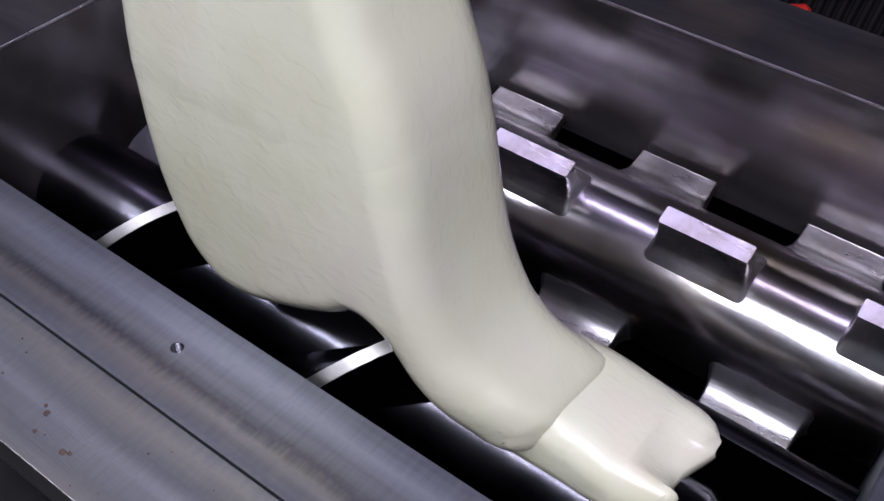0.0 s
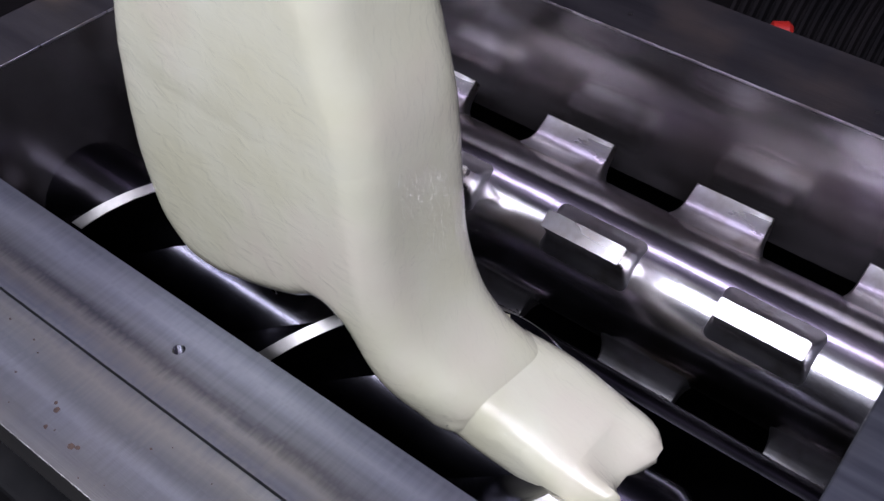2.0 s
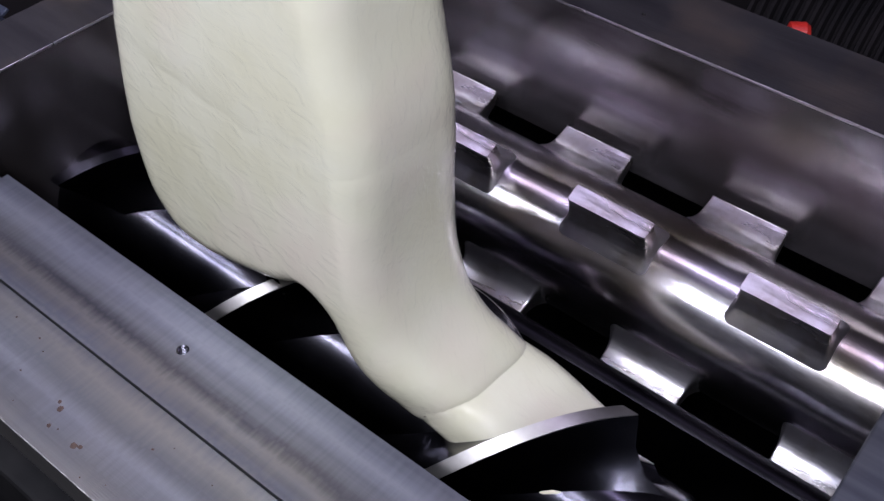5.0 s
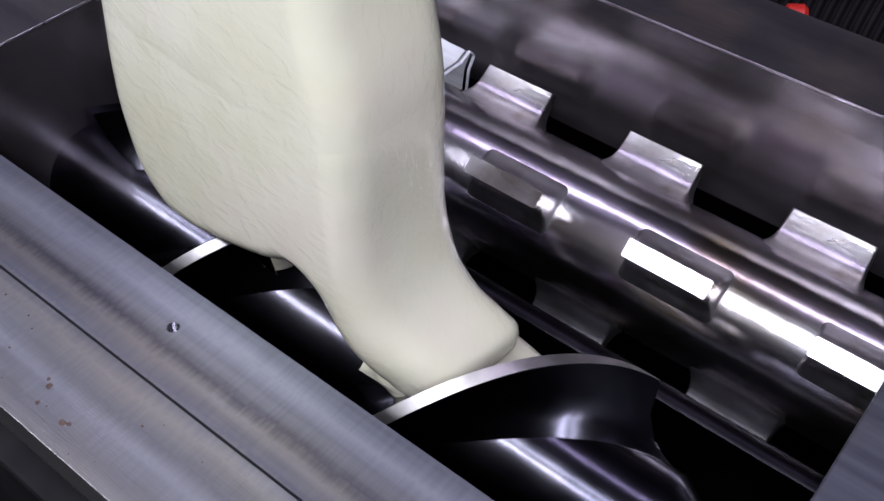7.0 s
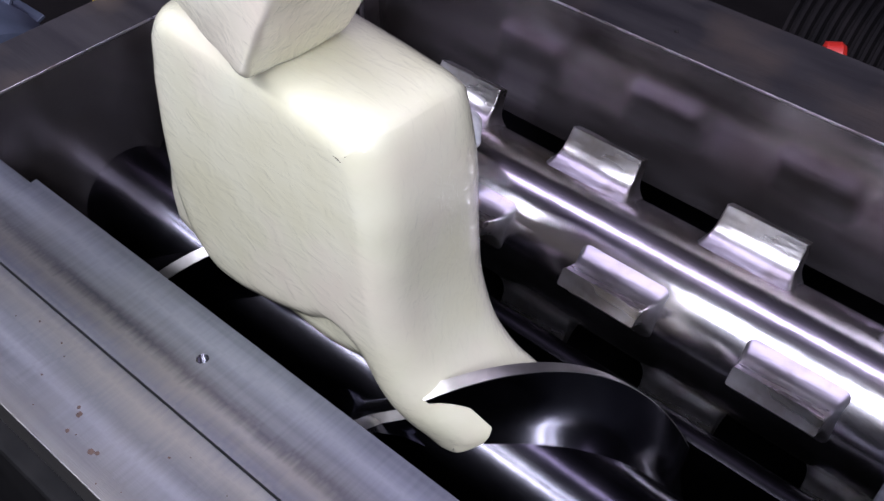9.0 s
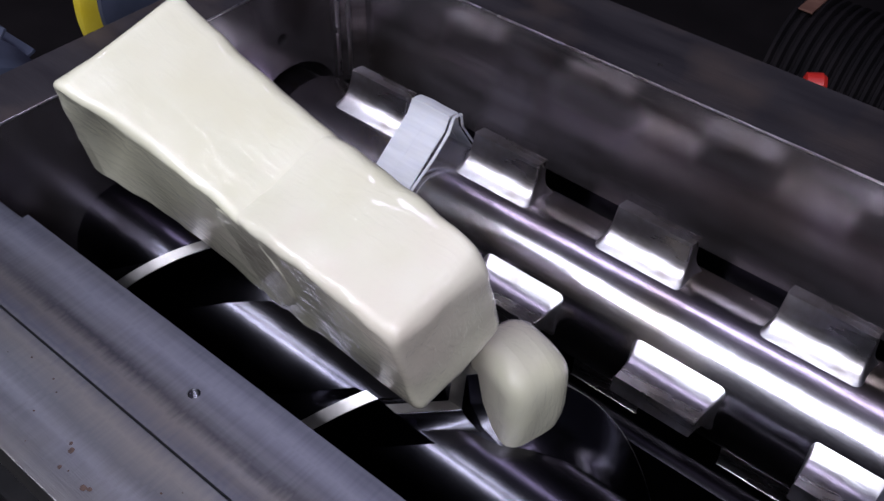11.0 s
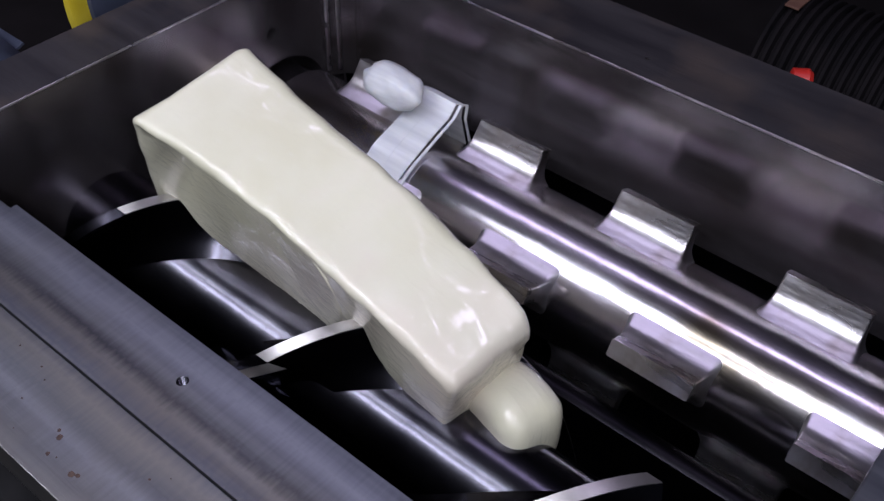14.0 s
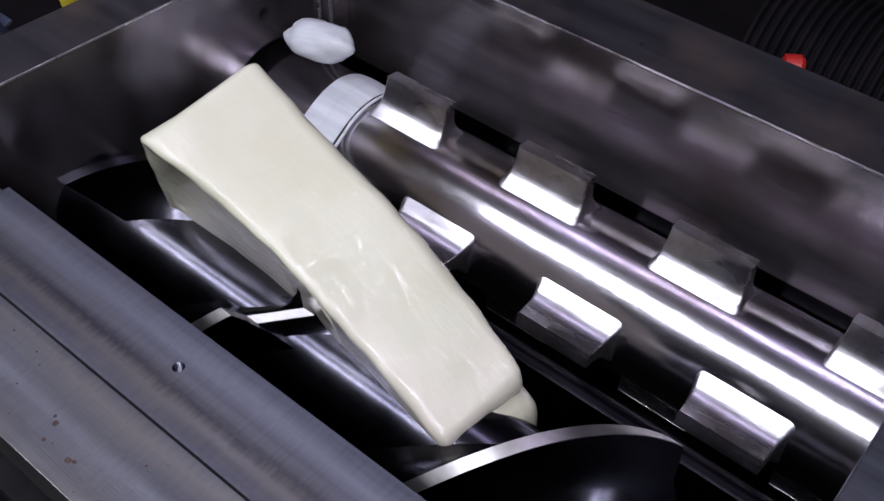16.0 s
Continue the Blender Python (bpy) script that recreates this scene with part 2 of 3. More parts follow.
def build_hopper():
    """The open feed hopper with its twin bores: end walls, long walls, cover plates."""
    hopper = tagged(new("feed_hopper"), "open steel feed hopper over twin bores, oily and stained", "hopper", kind="structure")
    yw = YW + 0.004
    inner = [(0.053, -0.052), (0.053, -0.20), (0.080, SZ + 0.02)] + arc(SY, SZ, 0.182, 176, 352) + [(0.464, -0.288), (0.470, -0.284), (0.490, -0.284), (0.496, -0.288)] + arc(RY, RZ, 0.180, 190, 352) + [(yw, -0.26), (yw, -0.06)]
    outer = [(1.01, -0.06), (1.01, -0.60), (-0.02, -0.60), (-0.02, -0.052)]
    part("barrel", extrude_x(inner + outer, X0, X1), M_BORE, hopper, "twin bored barrel with a ridge between, deep shade in its colour", True)
    side = part("side_wall", box(X0 - 0.11, X1 + 0.2, YW, 1.018, -0.262, -0.0025, 0.002), M_WALL, hopper, "thick brown oily side wall")
    top = part("flange_top", holed_plate(X0 - 0.11, X1 + 0.2, YW + 0.0015, 1.02, 0.03, [(0.04, 0.905, 0.0045), (-0.36, 0.905, 0.0045), (0.44, 0.905, 0.0045)], 14), M_TOP, side, "dull dark flange with small tapped holes")
    # end wall: a plate stood on its edge, its holes at the shaft, a port and two dowels
    end = part("end_wall", holed_plate(-0.62, -0.0025, -0.02, YW, 0.108, [(RZ, RY, 0.122), (-0.109, 0.675, 0.012), (-0.265, 0.346, 0.006), (-0.29, 0.212, 0.007)]), M_WALL, hopper, "brown stained end wall with a shaft hole")
    end.matrix_world = Matrix(((0, 0, 1, X0), (0, 1, 0, 0), (1, 0, 0, 0), (0, 0, 0, 1)))
    part("end_flange", box(X0 - 0.11, X0 - 0.0015, -0.02, YW, -0.03, 0, 0.0015), M_TOP, hopper, "dull dark end flange")
    # thin bright strips added on the worn edges to draw their highlight line
    part("worn_edge_highlight", box(X0, X1 + 0.2, YW - 0.0010, YW + 0.0012, -0.0032, 0.0008, 0.0008), M_TOOTH, hopper, "bright strip for the highlight on the flange's worn inner edge")
    part("worn_edge_highlight", box(X0 - 0.0012, X0 + 0.0010, 0.06, YW - 0.002, -0.0030, 0.0008, 0.0008), M_TOOTH, hopper, "bright strip for the highlight on the flange's worn inner edge")
    bm = bmesh.new()
    col = [(-0.591, 0.800), (-0.583, 0.818), (-0.571, 0.834), (-0.553, 0.853), (-0.60, 0.86)]
    lo, hi = [bm.verts.new((x, y, -0.262)) for x, y in col], [bm.verts.new((x, y, -0.004)) for x, y in col]
    for k in range(5):
        bm.faces.new((lo[k], lo[(k + 1) % 5], hi[(k + 1) % 5], hi[k]))
    bm.faces.new(hi)
    part("corner_weld", bm, M_WALL, hopper, "ground weld fillet in the corner", True)
    for k in range(2):
        part("drip_mark", box(-0.5905 + 0.013 * k, -0.5825 + 0.012 * k, 0.806 + 0.018 * k, 0.814 + 0.018 * k, -0.25, -0.006, 0.003), M_TOOTH, hopper, "bright worn weld bead")
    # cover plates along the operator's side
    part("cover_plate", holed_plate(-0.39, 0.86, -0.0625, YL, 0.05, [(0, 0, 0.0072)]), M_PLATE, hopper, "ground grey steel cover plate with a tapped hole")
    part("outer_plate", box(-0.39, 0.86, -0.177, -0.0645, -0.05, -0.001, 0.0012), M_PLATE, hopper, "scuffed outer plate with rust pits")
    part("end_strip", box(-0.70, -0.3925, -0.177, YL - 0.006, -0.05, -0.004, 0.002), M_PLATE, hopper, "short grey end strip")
    part("near_wall", box(X1, X1 + 0.2, YL + 0.002, YW - 0.002, -0.6, 0, 0.003), M_PLATE, hopper, "grey steel near end plate")
    part("machine_base", box(-0.75, 0.9, -0.1, 1.1, -1.0, -0.601, 0.01), M_BLACK, hopper, "black machine base")
    # thread in the tapped hole
    bm = bmesh.new()
    rows = []
    for k in range(150):
        a, z = 2 * math.pi * k / 20, -0.001 - 0.002 * k / 20
        rows.append([bm.verts.new((r * math.cos(a), r * math.sin(a), z + dz)) for r, dz in ((0.0073, -0.0009), (0.0060, 0), (0.0073, 0.0009))])
    for p, q in zip(rows, rows[1:]):
        bm.faces.new((p[0], p[1], q[1], q[0]))
        bm.faces.new((p[1], p[2], q[2], q[1]))
    part("thread", bm, M_SCREW, hopper, "bright screw thread", True)
    # rust pits and dark spatter on the plates
    rnd = random.Random(5)
    spots = [(-0.037, -0.131, 0.004), (-0.029, -0.151, 0.003), (0.010, -0.150, 0.0045), (0.016, -0.147, 0.003), (-0.045, -0.126, 0.0025)]
    spots += [(rnd.uniform(-0.3, 0.3), rnd.uniform(-0.17, -0.08), rnd.uniform(0.0008, 0.0018)) for _ in range(22)]
    for x, y, r in spots:
        bm = bmesh.new()
        ring = [bm.verts.new((x + r * (0.7 + 0.5 * rnd.random()) * math.cos(k * 0.785), y + r * (0.6 + 0.4 * rnd.random()) * math.sin(k * 0.785), -0.0004)) for k in range(8)]
        bm.faces.new(ring)
        part("rust_pit", bm, M_RUST, hopper)
    return hopper


hopper = build_hopper()


# ---- toothed rotor ----
def build_rotor():
    rotor = tagged(new("toothed_rotor"), "polished steel rotor with four staggered rows of teeth", "rotor")
    rc = 0.112
    part("core", lathe_x([(X0 - 0.05, 0.10), (X0 + 0.03, 0.10), (X0 + 0.05, rc), (X1 - 0.002, rc)], 96), M_ROTOR, rotor, smooth=True)
    def tooth():
        """One tooth, 0.1329 long from x = 0: a flat tip, upright flanks, and a foot that flares into the core on all four sides."""
        bm = bmesh.new()
        loops = []
        levels = [(RT - 0.0015, -0.0015), (RT - 0.0004, -0.0004)][::-1] + [(rc + 0.034, 0.0), (rc + 0.024, 0.0015), (rc + 0.016, 0.0045), (rc + 0.010, 0.0085), (rc + 0.005, 0.014), (rc + 0.0015, 0.021), (rc - 0.004, 0.030)]
        for r, f in levels:
            hw, ex = 0.0145 + f * 1.15, f * 0.42
            x0, x1 = -ex + (0.0008 if f < 0 else 0), 0.1329 + ex - (0.0008 if f < 0 else 0)
            c = 0.003 + max(f, 0) * 0.35
            ring = []
            for cx, cy, a0 in ((x1 - c, hw - c, 0), (x0 + c, hw - c, 90), (x0 + c, c - hw, 180), (x1 - c, c - hw, 270)):
                for k in range(4):
                    an = radians(a0 + 30 * k)
                    y = cy + c * math.sin(an)
                    # the lowest levels follow the core's curve
                    drop = (rc - math.sqrt(max(rc * rc - y * y, 0))) * min(1.0, max(0.0, f / 0.021))
                    ring.append(bm.verts.new((cx + c * math.cos(an), y, r - drop)))
            loops.append(ring)
        for p, q in zip(loops, loops[1:]):
            for k in range(16):
                bm.faces.new((p[k], p[(k + 1) % 16], q[(k + 1) % 16], q[k]))
        bm.faces.new(loops[0])
        return bm

    me = None
    for row in range(4):
        x = (-0.1681 if row % 2 == 0 else -0.0351)
        for j in range(-2, 4):
            xs = x + 0.2786 * j
            if xs < X0 + 0.01 or xs + 0.1329 > X1 + 0.12:
                continue
            if me is None:
                first = part("tooth", tooth(), M_TOOTH, rotor, smooth=True)
                me = first.data
                ob = first
            else:
                ob = new("tooth", me)
                ob.parent = rotor
            if xs + 0.1329 > X1:
                ob.scale.x = (X1 - 0.004 - xs) / 0.1329
            # row angle a: the tooth's own z turns to the radial direction
            ob.location, ob.rotation_euler = (xs, 0, 0), (radians(-90) * row - radians(90), 0, 0)
    return rotor


rotor = build_rotor()


# ---- feed screw ----
def build_screw():
    screw = tagged(new("feed_screw"), "dark polished twin flight feed screw with bright lands", "screw")
    x0, x1, lead, root = -0.52, 0.43, 0.775, 0.085
    part("shaft", lathe_x([(X0 - 0.02, root + 0.004), (x1 + 0.05, root + 0.004), (x1 + 0.10, 0.06), (X1, 0.06)], 64), M_SCREW, screw, smooth=True)
    # one of the two flights is cut down in notches along x
    notches = [(-0.140, -0.076), (0.070, 0.136), (0.385, 0.45)]
    for s in range(2):
        bm, bl = bmesh.new(), bmesh.new()
        rows, lrows = [], []
        xs = [(x, ST) for x in np.linspace(x0, x1, 150)]
        if s == 0:
            xs = [(x, r) for x, r in xs if not any(a <= x <= b for a, b in notches)]
            for a, b in notches:
                xs += [(x, tip) for x, tip in ((a - 0.001, ST), (a, root + 0.022), ((a + b) / 2, root + 0.018), (b, root + 0.022), (b + 0.001, ST)) if x <= x1]
            xs.sort()
        for x, tip in xs:
            a = -2 * math.pi * x / lead + math.pi * s
            f = (tip - root) / (ST - root)
            # section along x: wide root, narrow land
            sec = [(-0.075, 0), (-0.040, 0.018), (-0.020, 0.050), (-0.013, 0.083), (-0.011, 0.087), (0.011, 0.087), (0.013, 0.083), (0.022, 0.045), (0.045, 0.016), (0.085, 0)]
            rows.append([bm.verts.new((x + dx if -0.55 < x + dx else -0.55, (root + dr * f) * math.cos(a), (root + dr * f) * math.sin(a))) for dx, dr in sec])
            if x < -0.43:
                continue
            lrows.append([bl.verts.new((x + dx, (tip + 0.0012 - d) * math.cos(a), (tip + 0.0012 - d) * math.sin(a))) for dx, d in ((-0.011, 0.002), (-0.0105, 0), (0.0105, 0), (0.011, 0.002))])
        for p, q in zip(rows, rows[1:]):
            for k in range(len(p) - 1):
                bm.faces.new((p[k], p[k + 1], q[k + 1], q[k]))
            bm.faces.new((p[-1], p[0], q[0], q[-1]))
        bm.faces.new(rows[0])
        bm.faces.new(rows[-1][::-1])
        for p, q in zip(lrows, lrows[1:]):
            for k in range(3):
                bl.faces.new((p[k], p[k + 1], q[k + 1], q[k]))
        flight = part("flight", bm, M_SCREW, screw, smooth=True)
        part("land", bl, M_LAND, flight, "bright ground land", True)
    return screw


screw = build_screw()


# ---- rubber bale ----
def smooth_loop(points, n=5):
    """A closed smooth line through points in x and z."""
    out, m = [], len(points)
    for k in range(m):
        a, b, c, d = (Vector(points[(k + q) % m]) for q in (-1, 0, 1, 2))
        for q in range(n):
            f = q / n
            out.append(0.5 * (2 * b + (c - a) * f + (2 * a - 5 * b + 4 * c - d) * f * f + (3 * b - a - 3 * c + d) * f ** 3))
    return out


def soft_slab(points, across, w, edge=0.028, wob=0.004, seed=0.0, n=3):
    """A soft slab: a side outline in x and z, given clockwise from above the near face, made w thick along across, its edges rounded."""
    line = smooth_loop(points, n)
    m = len(line)
    across = Vector(across)
    normals = []
    for k in range(m):
        t = line[(k + 1) % m] - line[k - 1]
        normals.append(Vector((-t.y, t.x)).normalized())
    area = sum(line[k].x * line[(k + 1) % m].y - line[(k + 1) % m].x * line[k].y for k in range(m))
    sign = 1 if area > 0 else -1
    steps = [(-w / 2 + edge * (1 - math.cos(radians(a))), edge * (1 - math.sin(radians(a)))) for a in (0, 15, 30, 45, 60, 75, 90)]
    steps += [(v, 0) for v in (-w / 6, 0, w / 6)] + [(-v, e) for v, e in reversed(steps)]
    bm = bmesh.new()
    loops = []
    for v, inset in steps:
        ring = []
        for p, n in zip(line, normals):
            q = p + n * (inset * 0.8 * sign)
            h = Vector((q.x, v, q.y)) * 6 + Vector((seed, seed, 0))
            d = Vector((noise.noise(h), noise.noise(h + Vector((9, 0, 0))), noise.noise(h + Vector((0, 9, 0))))) * wob * (1 - inset / edge)
            g = Vector((q.x, v, q.y)) * 26 + Vector((0, seed, seed))
            d += Vector((noise.noise(g), noise.noise(g + Vector((7, 0, 0))), noise.noise(g + Vector((0, 7, 0))))) * wob * 0.22
            ring.append(bm.verts.new(Vector((q.x, 0, q.y)) + across * v + d))
        loops.append(ring)
    for p, q in zip(loops, loops[1:]):
        for k in range(m):
            bm.faces.new((p[k], p[(k + 1) % m], q[(k + 1) % m], q[k]))
    bm.faces.new(loops[0][::-1])
    bm.faces.new(loops[-1])
    return bm


bale = tagged(new("rubber_bale"), "cream translucent rubber bale folding as it is drawn in", "rubber bale")


def evenly(points, step=0.014):
    """A closed line through points, cut into even steps."""
    out = []
    for p, q in zip(points, points[1:] + points[:1]):
        p, q = Vector(p), Vector(q)
        k = max(1, round((q - p).length / step))
        out += [tuple(p.lerp(q, i / k)) for i in range(k)]
    return out


def half_slab(end, r, corner, deeper=0.0):
    """The outline of a slab: a half circle round its joint at the origin, and a squared end at x = end with soft corners."""
    sx = 1 if end > 0 else -1
    out = [(-sx * r * math.sin(radians(a)), r * math.cos(radians(a))) for a in range(0, 181, 12)]
    for z, a0 in ((-1, -90), (1, 0)):
        for a in range(a0, a0 + 91, 15):
            out.append((end - sx * corner + sx * corner * math.cos(radians(a)), z * (r - corner) + corner * math.sin(radians(a)) - (deeper if z < 0 else 0)))
    return evenly(out)


Y_AXIS = (0, 1, 0)
BALE_W = 0.186
# the standing body: a broad flank sagging on the screw, and a leg with a torn toe drawn towards the nip
BODY = [(0.084, 0.250), (0.104, 0.18), (0.112, 0.12), (0.118, 0.06), (0.127, 0.0), (0.145, -0.055), (0.172, -0.098), (0.205, -0.132), (0.226, -0.158), (0.226, -0.190), (0.205, -0.212), (0.170, -0.208), (0.135, -0.180), (0.105, -0.145),
        (0.080, -0.110), (0.054, -0.068), (0.020, -0.058), (-0.02, -0.080), (-0.09, -0.106), (-0.17, -0.126), (-0.230, -0.122), (-0.280, -0.082), (-0.310, -0.01), (-0.319, 0.06), (-0.318, 0.13), (-0.311, 0.19), (-0.302, 0.245),
        (-0.270, 0.278), (-0.20, 0.285), (-0.12, 0.284), (-0.05, 0.280), (0.02, 0.274), (0.058, 0.268)]


def gridded(bm, step=0.032):
    """Cuts the broad faces into a grid, so that they can bend."""
    for axis in ((1, 0, 0), (0, 0, 1)):
        for k in range(-11, 16):
            bmesh.ops.bisect_plane(bm, geom=bm.verts[:] + bm.edges[:] + bm.faces[:], dist=1e-5, plane_co=Vector(axis) * (k * step + 0.0037), plane_no=axis)
    return bm


def drawn_in(bm):
    """Draws the leg towards the nip, narrows its toe and tears the tip."""
    gridded(bm)
    for v in bm.verts:
        f = min(1.0, max(0.0, (v.co.x - 0.05) / 0.25)) * min(1.0, max(0.0, (0.08 - v.co.z) / 0.25))
        f = f * f * (3 - 2 * f)
        v.co.y = v.co.y * (1 - 0.08 * f) + 0.075 * f
        if v.co.x > 0.35:
            v.co += Vector((0.035, 0.016, 0.02)) * noise.noise(Vector((v.co.y, v.co.z, 0.3)) * 22) * (v.co.x - 0.35) / 0.05
    return bm


body = part("body", drawn_in(soft_slab(BODY, Y_AXIS, BALE_W, 0.046, 0.004, seed=2, n=5)), M_RUBBER, bale, smooth=True)
# the head of the bale, which sinks into the body when the slab folds back; its foot runs into the body at a flat angle
HEAD = [(0.1032, 0.19), (0.0932, 0.235), (0.078, 0.285), (0.066, 0.33), (0.054, 0.375), (0.044, 0.415), (0.026, 0.450), (-0.02, 0.465), (-0.10, 0.470), (-0.18, 0.470), (-0.24, 0.455), (-0.270, 0.41), (-0.282, 0.355), (-0.2915, 0.30), (-0.3025, 0.25), (-0.3105, 0.20),
        (-0.3145, 0.155), (-0.3085, 0.115), (-0.27, 0.092), (-0.20, 0.088), (-0.12, 0.086), (-0.05, 0.088), (0.03, 0.090), (0.092, 0.112), (0.1055, 0.15)]
bm = gridded(soft_slab(HEAD, Y_AXIS, BALE_W + 0.002, 0.046, 0.004, seed=2, n=5))
for v in bm.verts:
    f = min(1.0, max(0.0, (0.21 - v.co.z) / 0.11))
    v.co.y *= 1 - 0.05 * f * f
head = part("head", bm, M_RUBBER, bale, smooth=True)
TIP = [(0.150, -0.110), (0.178, -0.1175), (0.205, -0.1325), (0.238, -0.150), (0.30, -0.174), (0.365, -0.192), (0.398, -0.222), (0.378, -0.258), (0.31, -0.266), (0.24, -0.246), (0.190, -0.208), (0.155, -0.170), (0.143, -0.138)]
bm = soft_slab(TIP, Y_AXIS, BALE_W + 0.0015, 0.040, 0.004, seed=2, n=5)
for v in bm.verts:
    f = min(1.0, max(0.0, (0.215 - v.co.x) / 0.07))
    v.co.y *= 1 - 0.05 * f * f
toe = part("torn_toe", drawn_in(bm), M_RUBBER, bale, "torn toe of rubber pulled into the nip", True)


def bowed(bm, far):
    """Hollows the slab's long sides a little and frets its open end."""
    for v in bm.verts:
        f = v.co.x / 0.30
        v.co.z -= 0.045 * max(0.0, -v.co.z / 0.086) * (1 - max(0.0, f))
        v.co.y = v.co.y * (1 + (0.22 if far else -0.13) * f * f) + 0.004 - 0.017 * f * f
        v.co.z += (0.022 if far else -0.006) * f * f
        if abs(f) > 0.9:
            v.co.x += 0.008 * noise.noise(Vector((3.0, v.co.y * 30, v.co.z * 26))) * (abs(f) - 0.9) * 10
    return bm


far_half = part("far_half", bowed(soft_slab(half_slab(-0.30, 0.086, 0.020, 0.012), Y_AXIS, 0.166, 0.018, 0.012, seed=5, n=1), True), M_RUBBER, bale, smooth=True)
near_half = part("near_half", bowed(soft_slab(half_slab(0.29, 0.086, 0.024), Y_AXIS, 0.166, 0.018, 0.012, seed=5, n=1), False), M_RUBBER, bale, smooth=True)
# a torn tongue that is left hanging in the nip
TONGUE = [(-0.06, 0.05), (-0.075, 0.0), (-0.055, -0.055), (0.02, -0.062), (0.08, -0.055), (0.14, -0.038), (0.215, -0.006), (0.20, 0.012), (0.13, 0.038), (0.06, 0.056), (0.0, 0.062)]
tongue = part("tongue", soft_slab(TONGUE, Y_AXIS, 0.100, 0.034, 0.010, seed=8, n=4), M_RUBBER, bale, "torn tongue of rubber hanging in the nip", True)


# ---- rubber wound round the rotor ----
def belt(x0, x1, lift, seed):
    """A thin stretched band that hugs the rotor and rides over two opposite teeth."""
    hull = []
    for k in range(96):
        a = 2 * math.pi * k / 96
        r = 0.1145
        for tip in (0, math.pi):
            d = math.atan2(math.sin(a - tip), math.cos(a - tip))
            # tangent line from the tooth's corner down to the core
            if abs(d) < 0.84:
                r = max(r, 0.1755 * math.cos(0.08) / max(math.cos(abs(d) - 0.08), 0.1) if abs(d) < 0.08 else 0.1145 / math.cos(0.84 - abs(d)) if abs(d) > 0.08 else r)
        hull.append((a, min(r, 0.1755) + lift))
    bm = bmesh.new()
    loops = []
    for e, dr in ((x0, -0.0012), (x0 + 0.001, 0.0008), ((x0 + x1) / 2, 0.0014), (x1 - 0.001, 0.0008), (x1, -0.0012)):
        loops.append([bm.verts.new((e + 0.006 * noise.noise(Vector((a * 1.3, seed, e * 9))), (r + dr) * math.cos(a), (r + dr) * math.sin(a))) for a, r in hull])
    for p, q in zip(loops, loops[1:]):
        for k in range(96):
            bm.faces.new((p[k], p[(k + 1) % 96], q[(k + 1) % 96], q[k]))
    return bm


wrap = tagged(new("rubber_wrap"), "milky stretched rubber strips wound tightly round the rotor", "rubber strip")
for k, (a, b) in enumerate(((-0.304, -0.222), (-0.296, -0.262), (-0.218, -0.212))):
    part("strip", belt(a, b, 0.001 * k, 3.7 * k), M_STRIP, wrap, smooth=True)

bm = bmesh.new()
bmesh.ops.create_icosphere(bm, subdivisions=4, radius=1)
for v in bm.verts:
    d = 1 + 0.20 * noise.noise(v.co * 1.3 + Vector((4, 1, 0))) + 0.05 * noise.noise(v.co * 4)
    v.co = Vector((v.co.x * 0.064, v.co.y * 0.036, v.co.z * 0.036)) * d
scrap = tagged(part("rubber_scrap", bm, M_STRIP, smooth=True), "small white torn lump of rubber riding on the rotor", "rubber scrap")


# ---- behind the hopper ----
def build_guard():
    guard = tagged(new("coupling_guard"), "round blue-grey coupling guard with a yellow rim", "guard")
    rim = lathe_x([(-0.012, 0.232), (-0.012, 0.246), (-0.009, 0.25), (0.009, 0.25), (0.012, 0.246), (0.012, 0.232)], 80)
    part("rim", rim, M_YELLOW, guard, "bright yellow painted rim", True)
    part("disc", lathe_x([(-0.05, 0.20), (0.006, 0.222), (0.018, 0.215), (0.024, 0.10), (0.05, 0.09), (0.055, 0.05)], 64), M_BLUE, guard, smooth=True)
    part("hub", lathe_x([(0.02, 0.05), (0.07, 0.05), (0.075, 0.044)], 40), M_TOOTH, guard, "bright steel hub", True)
    part("bracket", box(-0.06, 0.02, -0.10, 0.10, -0.98, -0.1, 0.01), M_BLUE, guard)
    guard.matrix_world = pose(-0.79, 0.655, -0.02)
    return guard


build_guard()


def build_motor():
    motor = tagged(new("gear_motor"), "dark blue-grey gear motor behind the end wall", "motor")
    part("housing", lathe_x([(-0.45, 0.14), (-0.44, 0.17), (-0.10, 0.17), (-0.08, 0.155), (0.0, 0.155), (0.01, 0.14)], 48), M_BLUE, motor, smooth=True)
    for k in range(16):
        a = 2 * math.pi * k / 16
        fin = part("fin", box(-0.42, -0.12, -0.003, 0.003, 0.165, 0.19, 0.001), M_BLUE, motor)
        fin.rotation_euler = (a, 0, 0)
    part("foot", box(-0.4, -0.05, -0.12, 0.12, -0.80, -0.12, 0.01), M_BLUE, motor)
    motor.matrix_world = pose(-0.80, 0.20, -0.20)
    return motor


build_motor()


